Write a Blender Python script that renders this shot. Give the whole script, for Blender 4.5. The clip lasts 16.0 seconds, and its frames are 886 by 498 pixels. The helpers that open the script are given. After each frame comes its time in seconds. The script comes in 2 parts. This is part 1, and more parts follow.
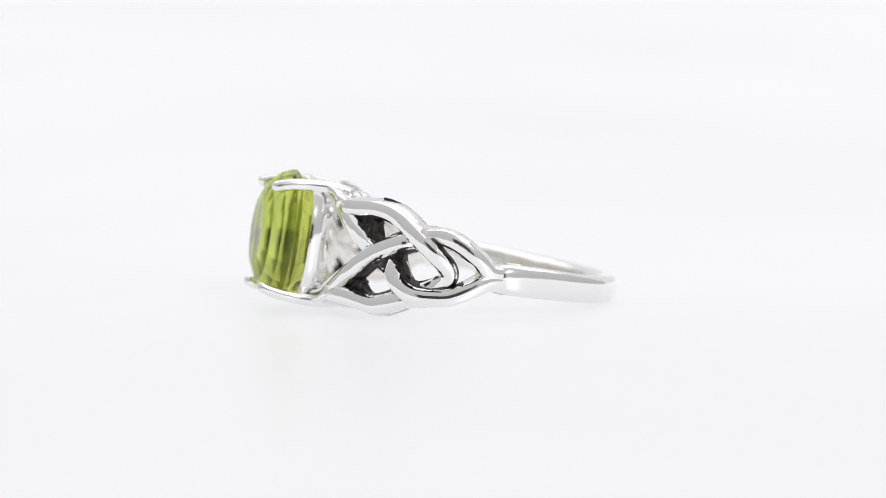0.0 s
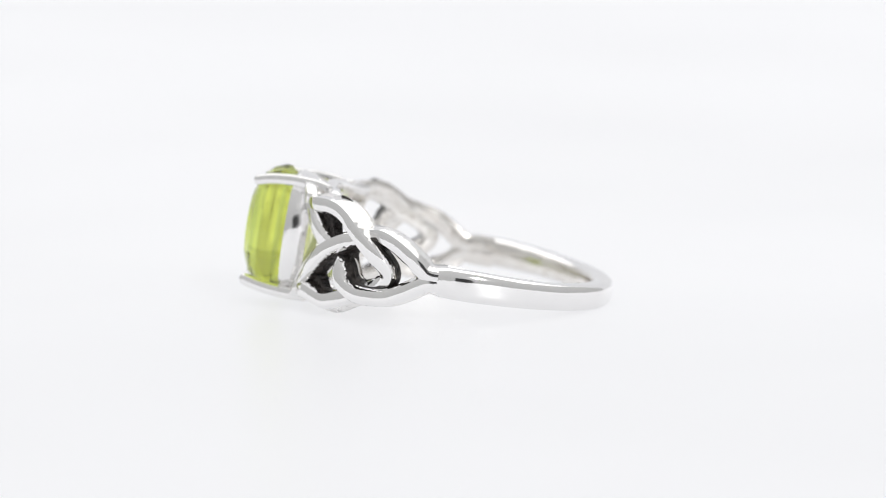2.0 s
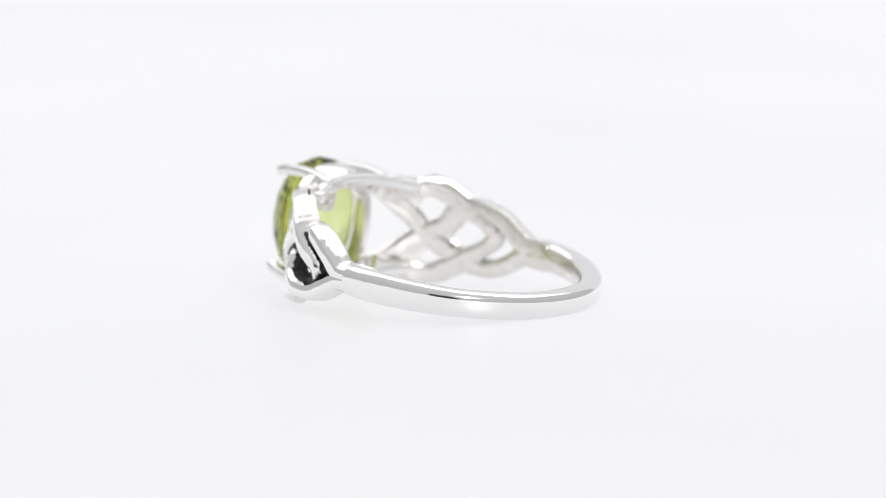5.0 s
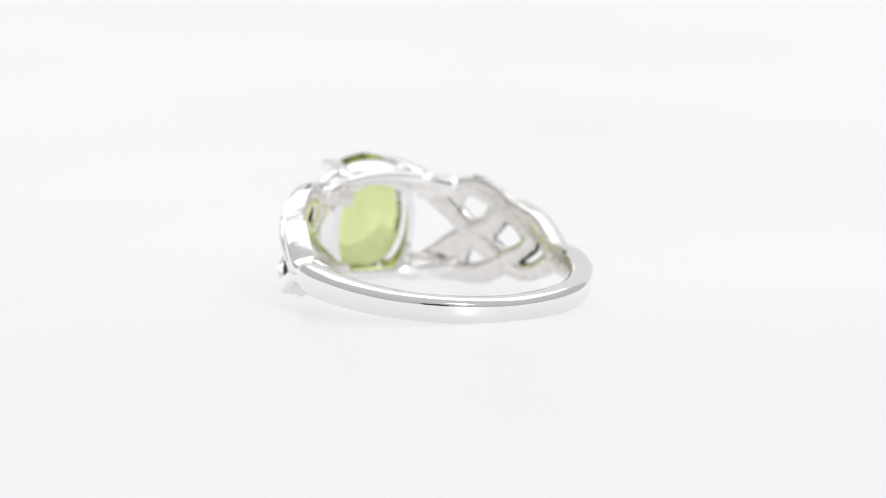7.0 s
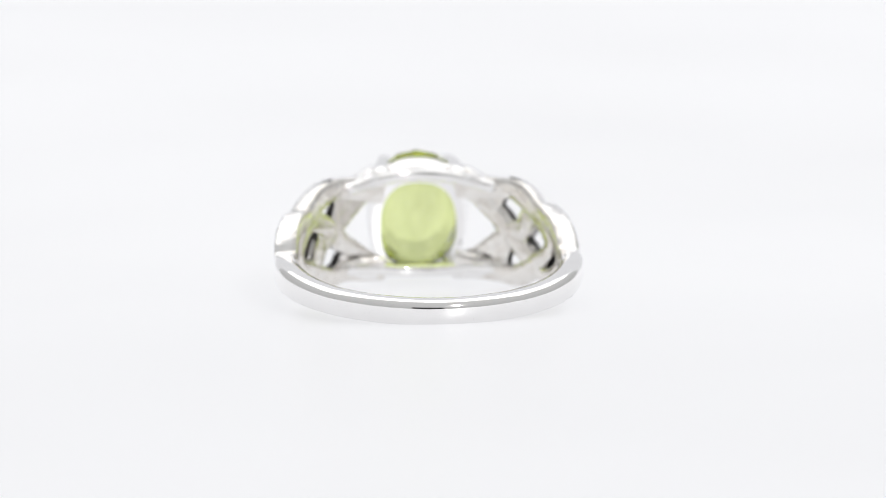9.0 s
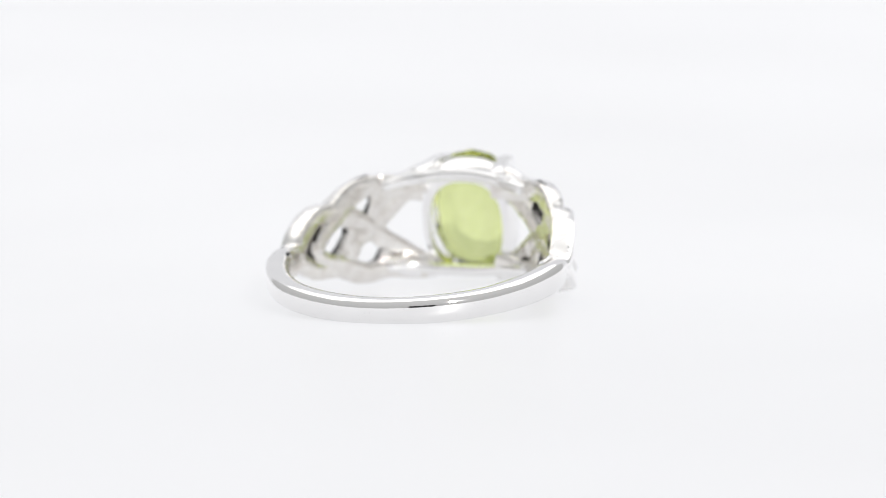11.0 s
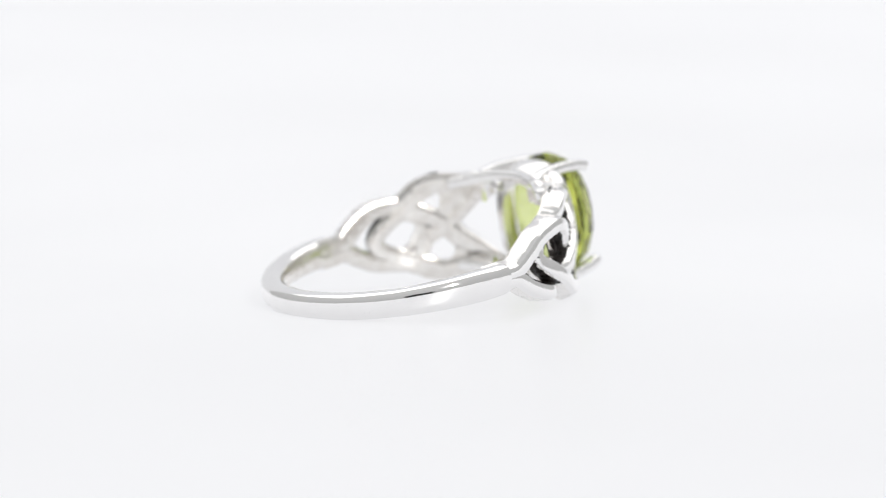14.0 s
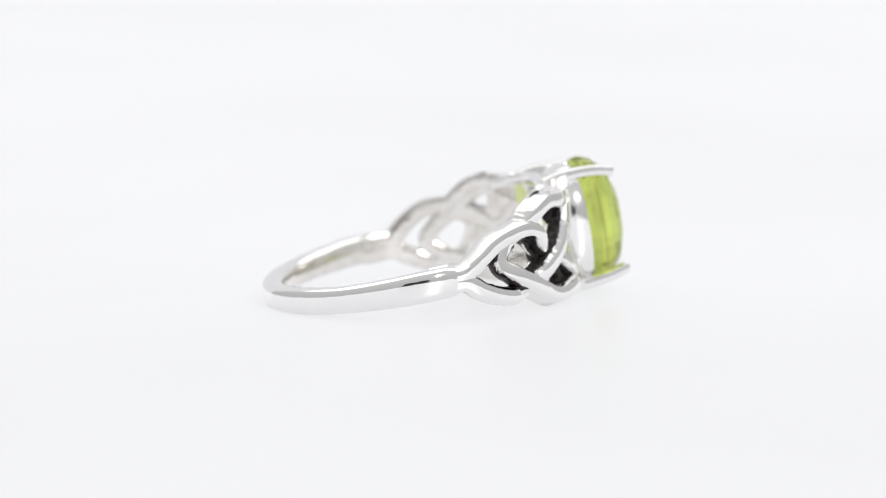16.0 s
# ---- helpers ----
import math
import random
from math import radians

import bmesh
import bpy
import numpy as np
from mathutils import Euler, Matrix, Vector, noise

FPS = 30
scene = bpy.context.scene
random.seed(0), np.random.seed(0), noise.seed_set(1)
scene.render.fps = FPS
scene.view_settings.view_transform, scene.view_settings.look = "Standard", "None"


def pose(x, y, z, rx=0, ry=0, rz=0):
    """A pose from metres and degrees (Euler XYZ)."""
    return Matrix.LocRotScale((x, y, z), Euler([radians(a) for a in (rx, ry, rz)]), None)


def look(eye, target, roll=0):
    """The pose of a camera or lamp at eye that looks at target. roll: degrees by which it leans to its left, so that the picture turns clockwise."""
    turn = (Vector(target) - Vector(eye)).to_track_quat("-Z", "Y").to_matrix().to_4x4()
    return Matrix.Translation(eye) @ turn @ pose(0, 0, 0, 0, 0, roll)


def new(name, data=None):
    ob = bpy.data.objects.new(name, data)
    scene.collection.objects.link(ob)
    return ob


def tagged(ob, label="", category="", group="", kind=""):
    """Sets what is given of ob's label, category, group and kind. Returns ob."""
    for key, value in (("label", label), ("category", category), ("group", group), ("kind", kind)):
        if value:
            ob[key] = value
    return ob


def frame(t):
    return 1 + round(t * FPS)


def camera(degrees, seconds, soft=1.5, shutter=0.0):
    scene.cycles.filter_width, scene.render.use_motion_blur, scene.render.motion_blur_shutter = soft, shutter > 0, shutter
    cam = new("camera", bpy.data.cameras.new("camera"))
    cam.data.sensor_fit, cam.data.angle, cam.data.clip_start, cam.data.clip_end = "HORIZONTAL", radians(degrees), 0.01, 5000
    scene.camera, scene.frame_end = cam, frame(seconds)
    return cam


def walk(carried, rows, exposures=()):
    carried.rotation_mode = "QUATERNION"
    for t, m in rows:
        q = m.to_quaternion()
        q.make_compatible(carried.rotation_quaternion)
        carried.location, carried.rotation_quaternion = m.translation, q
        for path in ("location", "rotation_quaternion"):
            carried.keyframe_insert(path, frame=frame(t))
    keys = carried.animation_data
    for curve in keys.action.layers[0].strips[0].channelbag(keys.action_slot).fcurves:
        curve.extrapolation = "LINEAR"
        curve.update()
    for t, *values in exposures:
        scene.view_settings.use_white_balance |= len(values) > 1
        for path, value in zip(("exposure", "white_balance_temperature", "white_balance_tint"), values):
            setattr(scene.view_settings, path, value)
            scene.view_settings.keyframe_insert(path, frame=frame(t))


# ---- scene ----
cam = camera(14.17, 16.0, soft=0.9)
cam.data.dof.use_dof = True
cam.data.dof.focus_distance = 0.229
cam.data.dof.aperture_fstop = 30.0
EYE, TARGET, ROLL = (0.00000, -0.23828, 0.03169), (0.00029, 0.00006, 0.00351), -0.83
walk(cam, [(0.0, look(EYE, TARGET, ROLL)), (16.0, look(EYE, TARGET, ROLL))])

# ---- light ----
MM = 0.001
scene.view_settings.exposure = 0.0
world = bpy.data.worlds.new("studio")
scene.world = world
world.use_nodes = True
wn = world.node_tree.nodes
w_co, w_xyz, w_ramp = wn.new("ShaderNodeTexCoord"), wn.new("ShaderNodeSeparateXYZ"), wn.new("ShaderNodeMapRange")
w_ramp.inputs["From Min"].default_value, w_ramp.inputs["From Max"].default_value = 0.0, 1.0
w_ramp.inputs["To Min"].default_value, w_ramp.inputs["To Max"].default_value = 0.88, 1.12
world.node_tree.links.new(w_co.outputs["Generated"], w_xyz.inputs[0])
world.node_tree.links.new(w_xyz.outputs["Z"], w_ramp.inputs["Value"])
world.node_tree.links.new(w_ramp.outputs["Result"], wn["Background"].inputs[0])
world.node_tree.nodes["Background"].inputs[1].default_value = 0.52


def softbox(name, eye, target, sx, sy, watts, colour=(1, 0.99, 0.97)):
    data = bpy.data.lights.new(name, "AREA")
    data.shape, data.size, data.size_y, data.energy, data.color = "RECTANGLE", sx, sy, watts, colour
    ob = new(name, data)
    ob.matrix_world = look(eye, target)
    return ob


softbox("softbox_overhead", (0.0, 0.21, 0.5), (0.0, 0.16, 0.0), 0.9, 0.5, 1.2)
softbox("led_lamp", (0.13, -0.34, 0.21), (0, 0, 0), 0.028, 0.028, 0.65)


# ---- materials ----
def material(name, colour, rough, metal=0.0, emit=0.0):
    m = bpy.data.materials.new(name)
    m.use_nodes = True
    nt = m.node_tree
    b = nt.nodes["Principled BSDF"]
    b.inputs["Base Color"].default_value = (*colour, 1)
    b.inputs["Roughness"].default_value = rough
    b.inputs["Metallic"].default_value = metal
    if emit:
        b.inputs["Emission Color"].default_value = (*colour, 1)
        b.inputs["Emission Strength"].default_value = emit
    return m


def grain(m, scale, depth, rough=None, tint=None):
    """Fine relief, uneven gloss and uneven colour from noise in the thing's own space."""
    nt = m.node_tree
    b = nt.nodes["Principled BSDF"]
    co = nt.nodes.new("ShaderNodeTexCoord")
    n1 = nt.nodes.new("ShaderNodeTexNoise")
    n1.inputs["Scale"].default_value, n1.inputs["Detail"].default_value = scale, 4.0
    nt.links.new(co.outputs["Object"], n1.inputs["Vector"])
    bump = nt.nodes.new("ShaderNodeBump")
    bump.inputs["Strength"].default_value, bump.inputs["Distance"].default_value = 1.0, depth
    nt.links.new(n1.outputs["Fac"], bump.inputs["Height"])
    nt.links.new(bump.outputs["Normal"], b.inputs["Normal"])
    n2 = nt.nodes.new("ShaderNodeTexNoise")
    n2.inputs["Scale"].default_value, n2.inputs["Detail"].default_value = scale * 0.35, 3.0
    nt.links.new(co.outputs["Object"], n2.inputs["Vector"])
    for span, socket in ((rough, "Roughness"), (tint, "Base Color")):
        if span:
            r = nt.nodes.new("ShaderNodeValToRGB")
            r.color_ramp.elements[0].position, r.color_ramp.elements[1].position = 0.35, 0.68
            for e, v in zip(r.color_ramp.elements, span):
                e.color = (v, v, v, 1) if socket == "Roughness" else (*v, 1)
            nt.links.new((n2 if socket == "Roughness" else n1).outputs["Fac"], r.inputs["Fac"])
            nt.links.new(r.outputs["Color"], b.inputs[socket])
    return m


SILVER = grain(material("polished_silver", (0.95, 0.945, 0.935), 0.06, 1.0), 420, 0.00004, (0.05, 0.14), ((0.955, 0.948, 0.945), (0.975, 0.969, 0.965)))
# cast finish; its warm, darker tint also stands in for a dim room mirrored inside
SATIN = grain(material("cast_silver", (0.90, 0.885, 0.86), 0.22, 1.0), 1300, 0.00006, (0.10, 0.26), ((0.84, 0.81, 0.775), (0.93, 0.915, 0.89)))
BRUSHED = grain(material("brushed_silver", (0.94, 0.935, 0.925), 0.25, 1.0), 1100, 0.00002, (0.16, 0.34), ((0.92, 0.905, 0.895), (0.96, 0.95, 0.935)))
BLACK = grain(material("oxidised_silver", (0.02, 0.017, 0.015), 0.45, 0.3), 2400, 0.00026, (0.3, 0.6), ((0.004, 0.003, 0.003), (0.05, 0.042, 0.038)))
FLECK = material("dark_fleck", (0.05, 0.05, 0.01), 0.6)
CASE = grain(material("black_case", (0.02, 0.02, 0.02), 0.5), 900, 0.0001, (0.4, 0.6))
# glow added over a dim base keeps the sweep white and shadows on it faint
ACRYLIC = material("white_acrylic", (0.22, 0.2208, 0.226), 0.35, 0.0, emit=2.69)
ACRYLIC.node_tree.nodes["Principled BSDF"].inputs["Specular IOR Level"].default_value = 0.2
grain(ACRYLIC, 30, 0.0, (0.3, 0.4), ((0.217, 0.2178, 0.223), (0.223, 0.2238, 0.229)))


def gem_material(name, colour, facet_play):
    m = bpy.data.materials.new(name)
    m.use_nodes = True
    b = m.node_tree.nodes["Principled BSDF"]
    b.inputs["Base Color"].default_value = (*colour, 1)
    b.inputs["Roughness"].default_value = 0.0
    b.inputs["IOR"].default_value = 1.34
    b.inputs["Transmission Weight"].default_value = 1.0
    # lighter and darker streaks along the stone, painted to imitate sparkle of the facets
    nt = m.node_tree
    co, lie = nt.nodes.new("ShaderNodeTexCoord"), nt.nodes.new("ShaderNodeMapping")
    lie.inputs["Scale"].default_value = (1.0, 1.0, 0.3)
    nt.links.new(co.outputs["Object"], lie.inputs["Vector"])
    noise, ramp = nt.nodes.new("ShaderNodeTexNoise"), nt.nodes.new("ShaderNodeValToRGB")
    noise.inputs["Scale"].default_value, noise.inputs["Detail"].default_value = 850.0, 2.0
    nt.links.new(lie.outputs["Vector"], noise.inputs["Vector"])
    nt.links.new(noise.outputs["Fac"], ramp.inputs["Fac"])
    for e, at, k in zip(ramp.color_ramp.elements, (0.38, 0.62), (1 - facet_play, 1 + facet_play)):
        e.position, e.color = at, (*(min(1.0, c * k) for c in colour), 1)
    nt.links.new(ramp.outputs["Color"], b.inputs["Base Color"])
    return m


# light absorbed along its path, put into facet tints: deep sides, paler table, pale back
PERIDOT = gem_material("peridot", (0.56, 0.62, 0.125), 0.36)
PERIDOT_SHORT_PATH = gem_material("peridot_short_path", (0.58, 0.69, 0.18), 0.07)
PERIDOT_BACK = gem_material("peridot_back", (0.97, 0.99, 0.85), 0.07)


# ---- mesh helpers ----
def part(name, bm, mats, parent, label="", smooth=True, sharp=38):
    bmesh.ops.recalc_face_normals(bm, faces=bm.faces)
    for e in bm.edges:
        if len(e.link_faces) == 2 and e.calc_face_angle() > radians(sharp):
            e.smooth = False
    me = bpy.data.meshes.new(name)
    bm.to_mesh(me)
    bm.free()
    for m in (mats if isinstance(mats, (list, tuple)) else [mats]):
        me.materials.append(m)
    if smooth:
        for p in me.polygons:
            p.use_smooth = True
    ob = new(name, me)
    ob.parent = parent
    return tagged(ob, label)


def spline(points, n):
    """Catmull-Rom through rows of numbers, evenly sampled by index."""
    p = np.array(points, float)
    p = np.vstack([2 * p[0] - p[1], p, 2 * p[-1] - p[-2]])
    out = []
    for i in range(1, len(p) - 2):
        for k in range(n):
            t = k / n
            a, b, c, d = p[i - 1], p[i], p[i + 1], p[i + 2]
            out.append(0.5 * (2 * b + (c - a) * t + (2 * a - 5 * b + 4 * c - d) * t * t + (3 * b - a - 3 * c + d) * t ** 3))
    out.append(p[-2])
    return np.array(out)


def loft(rings, closed_path=False, caps=True, pick=None):
    """Skin a row of equal loops of points. pick(i, j) gives the material of a face."""
    bm = bmesh.new()
    rows = [[bm.verts.new(Vector(q) * MM) for q in ring] for ring in rings]
    n = len(rows[0])
    last = len(rows) if closed_path else len(rows) - 1
    for i in range(last):
        a, b = rows[i], rows[(i + 1) % len(rows)]
        for j in range(n):
            f = bm.faces.new((a[j], a[(j + 1) % n], b[(j + 1) % n], b[j]))
            if pick:
                f.material_index = pick(i, j)
    if caps and not closed_path:
        bm.faces.new(rows[0][::-1])
        bm.faces.new(rows[-1])
    return bm


# ---- the place ----
def sweep_backdrop():
    profile = [(-0.6, 0.0), (0.7, 0.0)] + [(0.7 + 0.25 * math.sin(a), 0.25 - 0.25 * math.cos(a)) for a in np.linspace(0.1, math.pi / 2, 14)] + [(0.95, 1.4)]
    bm = bmesh.new()
    rows = [[bm.verts.new((x, y, z)) for (y, z) in profile] for x in (-0.9, 0.9)]
    under = [[bm.verts.new((x, y + 0.003 * (z > 0.02), z - 0.003)) for (y, z) in profile] for x in (-0.9, 0.9)]
    for a, b in ((rows[0], rows[1]), (under[1], under[0]), (rows[1], under[1]), (under[0], rows[0])):
        for j in range(len(profile) - 1):
            bm.faces.new((a[j], a[j + 1], b[j + 1], b[j]))
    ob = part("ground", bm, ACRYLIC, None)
    return tagged(ob, "glossy white acrylic sweep under the ring, with a glow added", "backdrop", kind="structure")


sweep_backdrop()

# ---- the ring ----
ring = new("ring")
ring.empty_display_size = 0.01
tagged(ring, "polished silver ring with trinity knot shoulders and green stone", "ring")


def r_out(theta):
    return float(np.interp(abs(theta), (0, 20, 30, 40, 50, 61, 75, 84, 100, 180), (11.1, 11.1, 11.05, 10.8, 10.65, 10.48, 10.35, 10.3, 10.42, 10.45)))


def r_in(theta):
    return float(np.interp(abs(theta), (0, 20, 34, 50, 65, 80, 92, 180), (10.1, 9.95, 9.6, 9.25, 8.95, 8.8, 8.8, 8.85)))


def r_lobe(theta):
    """Inner radius of the long looped strand, which reaches the finger."""
    return float(np.interp(abs(theta), (15, 22, 34, 50, 65, 80), (8.9, 9.0, 9.45, 9.2, 8.92, 8.8)))


def polar(theta, r, v):
    a = radians(theta)
    return np.array((r * math.cos(a), r * math.sin(a), v))


def section(w_out, w_in, ri, ro, rng):
    """Loop (offset across, radius) of a strand: inner face, sloping walls, flat crown with eased edges."""
    a, c = w_in / 2, w_out / 2
    pts = [(-a + 0.22, ri), (-a / 3, ri - 0.03), (a / 3, ri - 0.03), (a - 0.22, ri), (a - 0.06, ri + 0.08), (a, ri + 0.3), (c + 0.1, ro - 0.4 + rng.uniform(-0.1, 0.1))]
    crown = [(c - 0.005, ro - 0.17), (c - 0.06, ro - 0.075), (c * 0.66, ro - 0.035), (c * 0.33, ro - 0.01), (0.0, ro)]
    pts += crown + [(-x, r) for x, r in crown[-2::-1]]
    return pts + [(-c - 0.1, ro - 0.4 + rng.uniform(-0.1, 0.1)), (-a, ri + 0.3), (-a + 0.06, ri + 0.08)]


# angle from the stone, height along the finger, lift over the mean crown
KNOT_LINES = (
    [(16, 2.75, -0.2), (24, 3.0, 0.0), (31.5, 3.15, 0.05), (38, 3.25, 0.05), (43.5, 3.16, 0.05), (48.8, 2.8, 0.1), (53.9, 2.2, 0.25), (58.9, 1.5, 0.3), (64, 0.8, 0.2), (68.3, 0.1, -0.1),
     (68.6, -0.55, -0.35), (64.5, -1.1, -0.6), (59, -1.65, -0.6), (54, -2.05, -0.25), (49, -2.48, -0.05), (44.5, -2.8, 0.0), (39.8, -2.92, 0.0), (31, -2.72, 0.0), (24, -2.75, -0.05), (16, -2.8, -0.2)],
    [(98, 0.2, -0.55), (91, 0.22, -0.16), (84.5, 0.3, 0.04), (79.5, 1.0, 0.1), (72.8, 1.72, 0.08), (66.5, 2.12, 0.0), (60.5, 2.05, -0.35), (55.5, 1.75, -0.3), (50.9, 1.48, 0.05), (45, 0.93, 0.2), (41, 0.48, 0.25), (37.2, -0.05, 0.25), (33, -0.8, 0.15), (27.4, -1.6, 0.0), (22, -2.4, -0.05), (16, -3.1, -0.2)],
    [(16, 3.1, -0.2), (23.7, 2.62, -0.05), (29.6, 1.72, -0.1), (34.4, 0.94, -0.25), (38, 0.48, -0.5), (43, 0.0, -0.55), (46.6, -0.2, -0.1), (48.8, -0.62, 0.12), (51.2, -1.32, 0.25), (57, -1.84, 0.3), (63.6, -1.86, 0.2), (70.5, -1.65, 0.12), (77.7, -1.0, 0.1), (84.5, -0.3, 0.04), (91, -0.22, -0.16), (98, -0.2, -0.55)],
)


def drop(theta):
    """Height of the knot's middle: lower where the eye runs into the shank."""
    return float(np.interp(theta, (50, 80), (-0.23, -0.4)))


def envelope(theta):
    return float(np.interp(theta, (17, 23, 31, 39, 47, 54, 61, 70, 78, 83, 89), (3.0, 3.05, 3.2, 3.1, 2.65, 2.2, 2.0, 2.0, 1.45, 0.7, 0.0)))


def strand(line, flip):
    path = spline([(t, v - 0.4 - drop(t), h) for t, v, h in line], 8)
    rng = random.Random(int(line[1][0]) * 7 + flip)
    mid = np.array([polar(t, 9.8, v) for t, v, h in path])
    rings, walls = [], []
    inner = r_lobe if line is KNOT_LINES[0] else r_in
    for i, (t, v, h) in enumerate(path):
        tan = mid[min(i + 1, len(mid) - 1)] - mid[max(i - 1, 0)]
        rad = polar(t, 1, 0)
        tan -= rad * tan.dot(rad)
        side = np.cross(rad, tan / np.linalg.norm(tan))
        loop, sides = [], []
        for a, r in section(0.95, float(np.interp(t, (24, 34, 40, 46, 58, 64, 82, 90), (1.7, 1.45, 1.45, 1.65, 1.6, 1.2, 1.4, 1.7))), inner(t), r_out(t) + h, rng):
            q = rad * r + side * a + np.array([0, 0, v])
            loop.append((q[0], q[1] * flip, q[2] * flip + drop(t)))
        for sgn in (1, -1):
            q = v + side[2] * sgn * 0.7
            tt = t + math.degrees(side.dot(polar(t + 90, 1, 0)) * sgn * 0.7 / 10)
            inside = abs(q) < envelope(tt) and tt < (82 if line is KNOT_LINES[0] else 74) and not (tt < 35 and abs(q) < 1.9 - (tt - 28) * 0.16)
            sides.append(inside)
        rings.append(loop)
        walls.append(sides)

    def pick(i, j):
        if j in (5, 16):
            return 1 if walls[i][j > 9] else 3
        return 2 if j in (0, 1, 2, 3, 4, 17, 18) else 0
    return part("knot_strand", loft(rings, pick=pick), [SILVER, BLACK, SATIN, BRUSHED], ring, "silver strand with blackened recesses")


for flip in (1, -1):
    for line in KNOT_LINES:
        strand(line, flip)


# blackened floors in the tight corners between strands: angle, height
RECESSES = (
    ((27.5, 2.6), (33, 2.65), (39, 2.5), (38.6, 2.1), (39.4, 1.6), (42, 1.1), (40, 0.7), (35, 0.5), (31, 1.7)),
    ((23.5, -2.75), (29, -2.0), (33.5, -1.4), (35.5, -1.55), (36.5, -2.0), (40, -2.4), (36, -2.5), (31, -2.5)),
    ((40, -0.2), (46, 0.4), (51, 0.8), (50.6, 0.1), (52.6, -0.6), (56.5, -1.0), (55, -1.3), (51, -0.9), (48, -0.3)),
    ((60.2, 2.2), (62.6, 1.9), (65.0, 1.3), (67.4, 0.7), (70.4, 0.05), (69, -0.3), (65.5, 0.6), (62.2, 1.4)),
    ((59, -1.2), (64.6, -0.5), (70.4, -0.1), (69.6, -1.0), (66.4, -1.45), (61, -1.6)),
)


def recess(outline, flip):
    """A sunk floor with a ragged rim."""
    rng = random.Random(int(outline[0][0] * 10) + flip)
    rim = []
    for (t0, v0), (t1, v1) in zip(outline, outline[1:] + outline[:1]):
        for k in range(6):
            f = k / 6
            rim.append((t0 + (t1 - t0) * f + rng.uniform(-0.35, 0.35), v0 + (v1 - v0) * f + rng.uniform(-0.06, 0.06)))
    bm = bmesh.new()
    rows = []
    for low in (True, False):
        row = []
        for t, v in rim:
            r = r_in(t) + 0.03 if low else r_out(t) - 0.72 + rng.uniform(-0.14, 0.12)
            x, y, z = polar(t, r, v - 0.4 - drop(t))
            row.append(bm.verts.new(Vector((x, y * flip, z * flip + drop(t))) * MM))
        rows.append(row)
    n = len(rim)
    for j in range(n):
        bm.faces.new((rows[0][j], rows[0][(j + 1) % n], rows[1][(j + 1) % n], rows[1][j]))
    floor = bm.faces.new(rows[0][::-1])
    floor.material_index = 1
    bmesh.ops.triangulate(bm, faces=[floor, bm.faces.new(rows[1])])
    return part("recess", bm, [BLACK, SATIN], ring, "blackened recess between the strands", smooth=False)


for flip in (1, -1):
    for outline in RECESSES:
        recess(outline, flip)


def shank():
    rings = []
    for t in np.linspace(83.5, 276.5, 124):
        far = abs(t - 180)
        top = float(np.interp(far, (0, 45, 75, 92), (0.3, 0.36, 0.6, 0.66)))
        low = float(np.interp(far, (0, 45, 75, 92), (-1.38, -1.38, -1.4, -1.42)))
        w, mid = top - low, (top + low) / 2
        w *= float(np.interp(far, (78, 88, 92, 96.5), (1.0, 0.97, 0.82, 0.45)))
        ro, ri = r_out(180 - far) - float(np.interp(far, (84, 90, 96.5), (0.0, 0.05, 0.3))), r_in(180 - far)
        # rounded inside edges, eased upper rim, outer face that falls away towards the lower rim
        prof = [(-w / 2 + 0.42, ri), (0, ri - 0.02), (w / 2 - 0.42, ri), (w / 2 - 0.2, ri + 0.12), (w / 2 - 0.05, ri + 0.36), (w / 2, ri + 0.62),
                (w / 2, ro - 0.46), (w / 2 - 0.06, ro - 0.31), (w / 2 - 0.17, ro - 0.16), (w / 2 - 0.32, ro - 0.065), (w * 0.2, ro - 0.012), (0, ro), (-w * 0.2, ro - 0.045), (-w * 0.36, ro - 0.14),
                (-w / 2 + 0.06, ro - 0.28), (-w / 2, ro - 0.44), (-w / 2, ri + 0.62), (-w / 2 + 0.05, ri + 0.36), (-w / 2 + 0.2, ri + 0.12)]
        rings.append([polar(t, r, v + mid) for v, r in prof])
    return part("shank", loft(rings, pick=lambda i, j: 1 if j in (0, 1, 2, 18) else 0), [SILVER, SATIN], ring, sharp=50)


shank()


def cushion(hy, hz, n, power=2.6):
    out = []
    for k in range(n):
        a = 2 * math.pi * (k + 0.5) / n
        c, s = math.cos(a), math.sin(a)
        out.append((hy * math.copysign(abs(c) ** (2 / power), c), hz * math.copysign(abs(s) ** (2 / power), s)))
    return out


def collet():
    rows = [(10.1, 3.15, 3.8, -0.25), (10.5, 3.3, 4.0, -0.1), (11.35, 3.5, 4.2, -0.05), (11.6, 3.42, 4.12, -0.05), (11.55, 3.1, 3.8, -0.1), (10.7, 2.75, 3.35, -0.5), (10.15, 2.65, 3.2, -0.6)]
    loops = [[(x, y, z + c) for y, z in cushion(hy, hz, 64, 2.5)] for x, hy, hz, c in rows]
    return part("collet", loft(loops, closed_path=True, pick=lambda i, j: 1 if i in (4, 5) else 0), [SILVER, SATIN], ring)


collet()


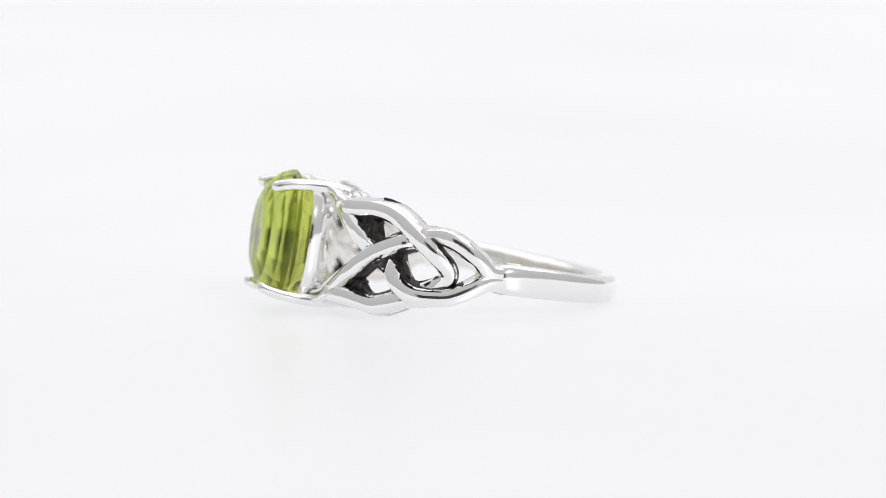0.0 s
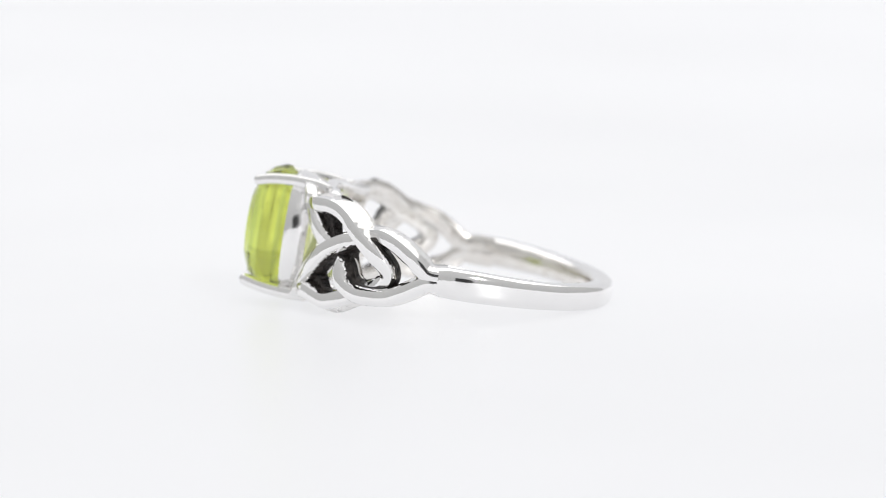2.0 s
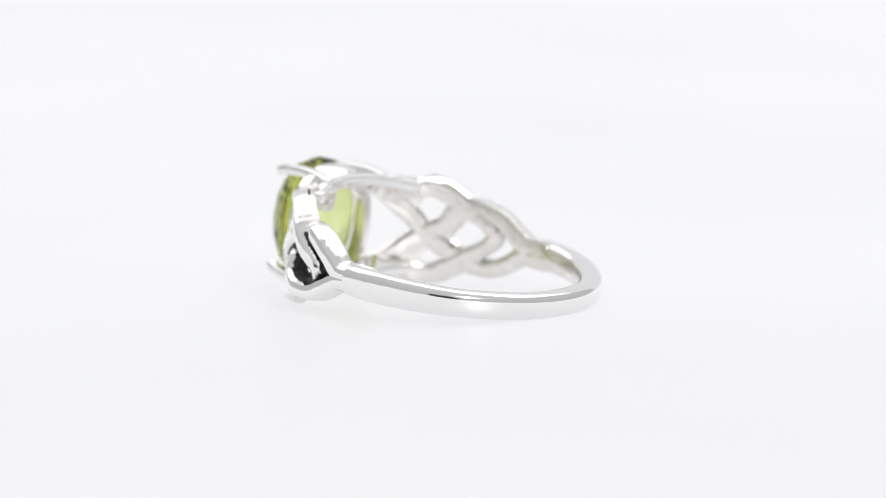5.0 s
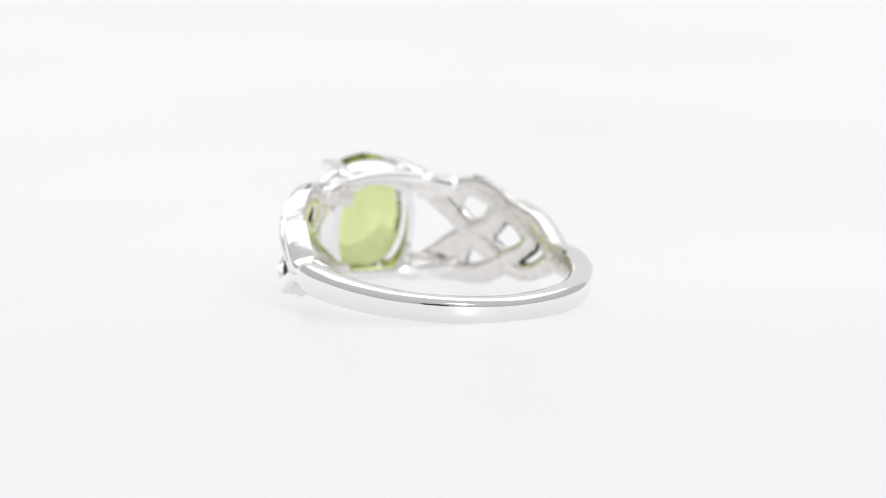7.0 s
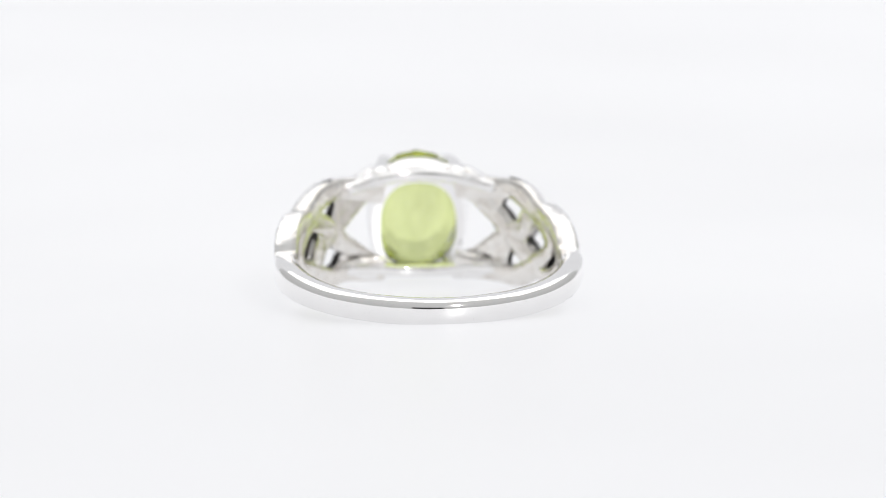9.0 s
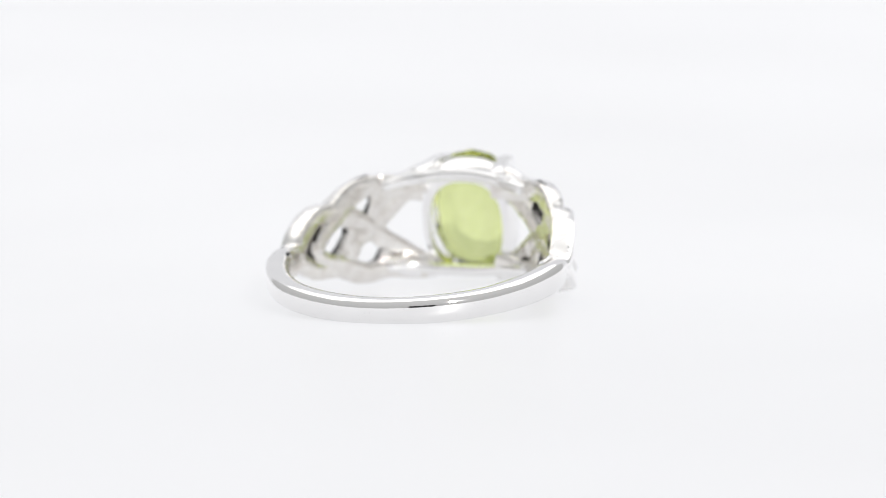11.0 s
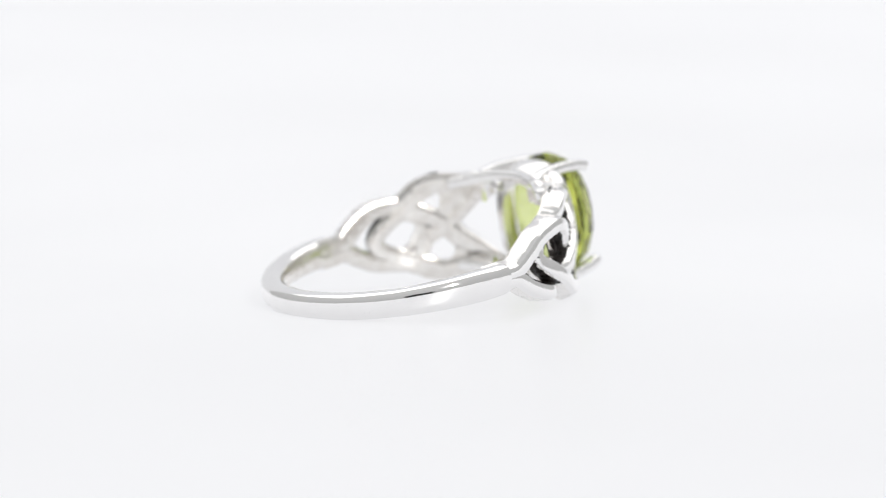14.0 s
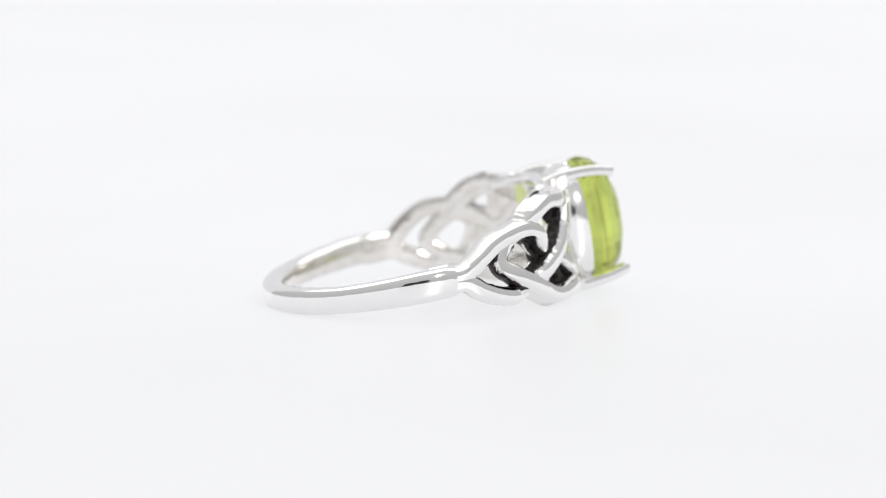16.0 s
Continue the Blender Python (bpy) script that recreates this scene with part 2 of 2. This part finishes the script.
def gem():
    """Cushion-cut stone: stepped bands of facets on the crown, kites and triangles towards the culet."""
    n = 16
    rows_at = ((14.45, 1.7, 2.35, 2.1, 0.0), (14.0, 2.45, 3.4, 2.15, 0.0), (13.35, 2.9, 4.0, 2.2, 0.0), (12.6, 3.2, 4.3, 2.2, 0.0), (12.25, 3.2, 4.3, 2.2, 0.0),
               (11.3, 2.7, 3.5, 2.3, 0.0), (10.6, 1.6, 2.2, 2.3, 0.5), (10.2, 0.5, 0.65, 2.2, 0.0))
    bm = bmesh.new()
    rows = []
    for x, hy, hz, p, turn in rows_at:
        row = []
        for k in range(n):
            a = 2 * math.pi * (k + turn) / n
            c, d = math.cos(a), math.sin(a)
            row.append(bm.verts.new(Vector((x, hy * math.copysign(abs(c) ** (2 / p), c), hz * math.copysign(abs(d) ** (2 / p), d) + 0.04)) * MM))
        rows.append(row)
    for (a, b), (ra, rb) in zip(zip(rows, rows[1:]), zip(rows_at, rows_at[1:])):
        for j in range(n):
            if ra[4] == rb[4]:
                bm.faces.new((a[j], a[(j + 1) % n], b[(j + 1) % n], b[j]))
            elif ra[4] < rb[4]:
                bm.faces.new((a[j], a[(j + 1) % n], b[j]))
                bm.faces.new((a[(j + 1) % n], b[(j + 1) % n], b[j]))
            else:
                bm.faces.new((a[j], b[(j + 1) % n], b[j]))
                bm.faces.new((a[j], a[(j + 1) % n], b[(j + 1) % n]))
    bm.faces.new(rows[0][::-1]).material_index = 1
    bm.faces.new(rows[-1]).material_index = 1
    # pale upper crown and back: brightness of light passing through, put into the tint
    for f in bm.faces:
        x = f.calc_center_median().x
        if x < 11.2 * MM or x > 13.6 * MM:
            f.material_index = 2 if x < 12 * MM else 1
    stone = part("gemstone", bm, [PERIDOT, PERIDOT_SHORT_PATH, PERIDOT_BACK], ring, "faceted cushion-cut peridot green stone", smooth=False)
    for x, y, z, size in ((13.4, 2.3, 1.5, 0.07), (13.1, 2.4, 1.75, 0.05)):
        bm = bmesh.new()
        bmesh.ops.create_icosphere(bm, subdivisions=1, radius=size * MM, matrix=Matrix.Translation(Vector((x, y, z)) * MM) @ pose(0, 0, 0, 30, 20, 0) @ Matrix.Diagonal((0.5, 1.0, 1.6, 1)))
        part("inclusion", bm, FLECK, stone, "tiny dark fleck inside the stone")
    return stone


gem()


def bar(name, line, w, h, mats=SILVER, taper=1.0, n=16, steps=6, boxy=0.6):
    """A rounded flat bar along points (x, y, z), h thick along z and w across."""
    path = spline(line, steps)
    last = len(path) - 1
    loops = []
    for i, p in enumerate(path):
        tan = path[min(i + 1, last)] - path[max(i - 1, 0)]
        tan /= np.linalg.norm(tan)
        side = np.cross((0, 0, 1.0), tan)
        side /= np.linalg.norm(side)
        up = np.cross(tan, side)
        s = 1 + (taper - 1) * i / last
        bow = [(radians(a), 1 if i else -1) for a in (0, 25, 48, 66, 80)] if i in (0, last) else [(0.0, 1)]
        for a, way in (bow if i else bow[::-1]):
            loops.append((p + tan * way * math.sin(a) * min(w, h) * 0.5 * s, side, up, s * math.cos(a)))
    rings = []
    for p, side, up, s in loops:
        loop = []
        for a in np.linspace(0, 2 * math.pi, n, endpoint=False):
            c, d = math.cos(a), math.sin(a)
            loop.append(p + side * (w / 2 * s * math.copysign(abs(c) ** boxy, c)) + up * (h / 2 * s * math.copysign(abs(d) ** boxy, d)))
        rings.append(loop)
    return part(name, loft(rings), mats, ring, "dark strip in place of a slot" if mats is BLACK else "")


for sy in (1, -1):
    for sz in (1, -1):
        bar("prong", [(9.2, 2.75 * sy, 3.55 * sz - 0.15), (9.9, 2.65 * sy, 3.7 * sz - 0.15), (10.8, 2.5 * sy, 3.76 * sz - 0.15), (11.8, 2.35 * sy, 3.74 * sz - 0.15), (12.8, 2.25 * sy, 3.64 * sz - 0.15), (13.5, 2.18 * sy, 3.5 * sz - 0.15), (13.95, 2.12 * sy, 3.36 * sz - 0.15)], 1.0, 0.85, taper=0.85)
        bar("shoulder_post", [(10.5, 2.7 * sy, 3.5 * sz - 0.1), (10.25, 3.4 * sy, 3.35 * sz - 0.1), (10.0, 4.1 * sy, 2.95 * sz - 0.1)], 0.75, 0.85, SILVER, boxy=0.35)
        bar("shoulder_post", [(8.6, 3.2 * sy, 3.4 * sz - 0.1), (8.45, 3.9 * sy, 3.32 * sz - 0.1), (8.3, 4.7 * sy, 2.95 * sz - 0.1)], 0.62, 0.8, SILVER, boxy=0.35)
for sz, z in ((1, 3.4), (-1, 3.5)):
    bar("gallery_rail", [(7.8, 4.9, 2.9 * sz), (8.7, 3.3, 3.15 * sz), (9.2, 1.6, (z - 0.06) * sz), (9.35, 0, z * sz), (9.2, -1.6, (z - 0.06) * sz), (8.7, -3.3, 3.15 * sz), (7.8, -4.9, 2.9 * sz)], 0.9, 0.8)


def slit_strip(flip, end):
    """Narrow dark strip laid along the outer wall of a lobe in place of a cut slot."""
    path = spline([(t, v - 0.4 - drop(t), h) for t, v, h in KNOT_LINES[0]], 8)
    low, high = (38, 51)
    line = []
    for t, v, h in path:
        if low < t < high and v * end > 0:
            r = r_out(t) - 1.0
            q = polar(t, r, v + end * 0.74)
            line.append((q[0], q[1] * flip, q[2] * flip + drop(t)))
    return bar("slit_strip", line[::2], 0.16, 0.12, BLACK, n=8, steps=2)


for flip in (1, -1):
    slit_strip(flip, flip)


def studio_camera():
    """The black camera that films the ring, seen only in the silver."""
    body = new("studio_camera")
    tagged(body, "black studio camera with a round lens facing the ring", "camera")
    bm = bmesh.new()
    bmesh.ops.create_cube(bm, size=1, matrix=Matrix.Diagonal((0.13, 0.05, 0.10, 1)))
    bmesh.ops.bevel(bm, geom=bm.edges[:], offset=0.008, segments=3, affect="EDGES")
    ob = part("camera_body", bm, CASE, body)
    ob.location = (0, -0.115, 0)
    bm = bmesh.new()
    bmesh.ops.create_cone(bm, segments=48, radius1=0.036, radius2=0.038, depth=0.085, cap_ends=True, matrix=pose(0, 0, 0, 90, 0, 0))
    ob = part("lens", bm, CASE, body)
    ob.location = (0, -0.05, 0)
    way = Vector(TARGET) - Vector(EYE)
    body.matrix_world = Matrix.Translation(Vector(EYE) - way.normalized() * 0.02) @ pose(0, 0, 0, math.degrees(math.asin(way.normalized().z)), 0, 0)


studio_camera()

CENTRE = (-1.58 * MM, 0.81 * MM)
TILT, LEAN, HIGH = 9.75, 0.53, 2.95


def ring_pose(t):
    return pose(0, 0, 0, 0, 0, 194.63 - 11.195 * t) @ pose(*CENTRE, HIGH * MM) @ pose(0, 0, 0, 0, -TILT, 0) @ pose(0, 0, 0, LEAN, 0, 0)


def motions():
    walk(ring, [(t, ring_pose(t)) for t in np.linspace(0, 16, 33)])


motions()
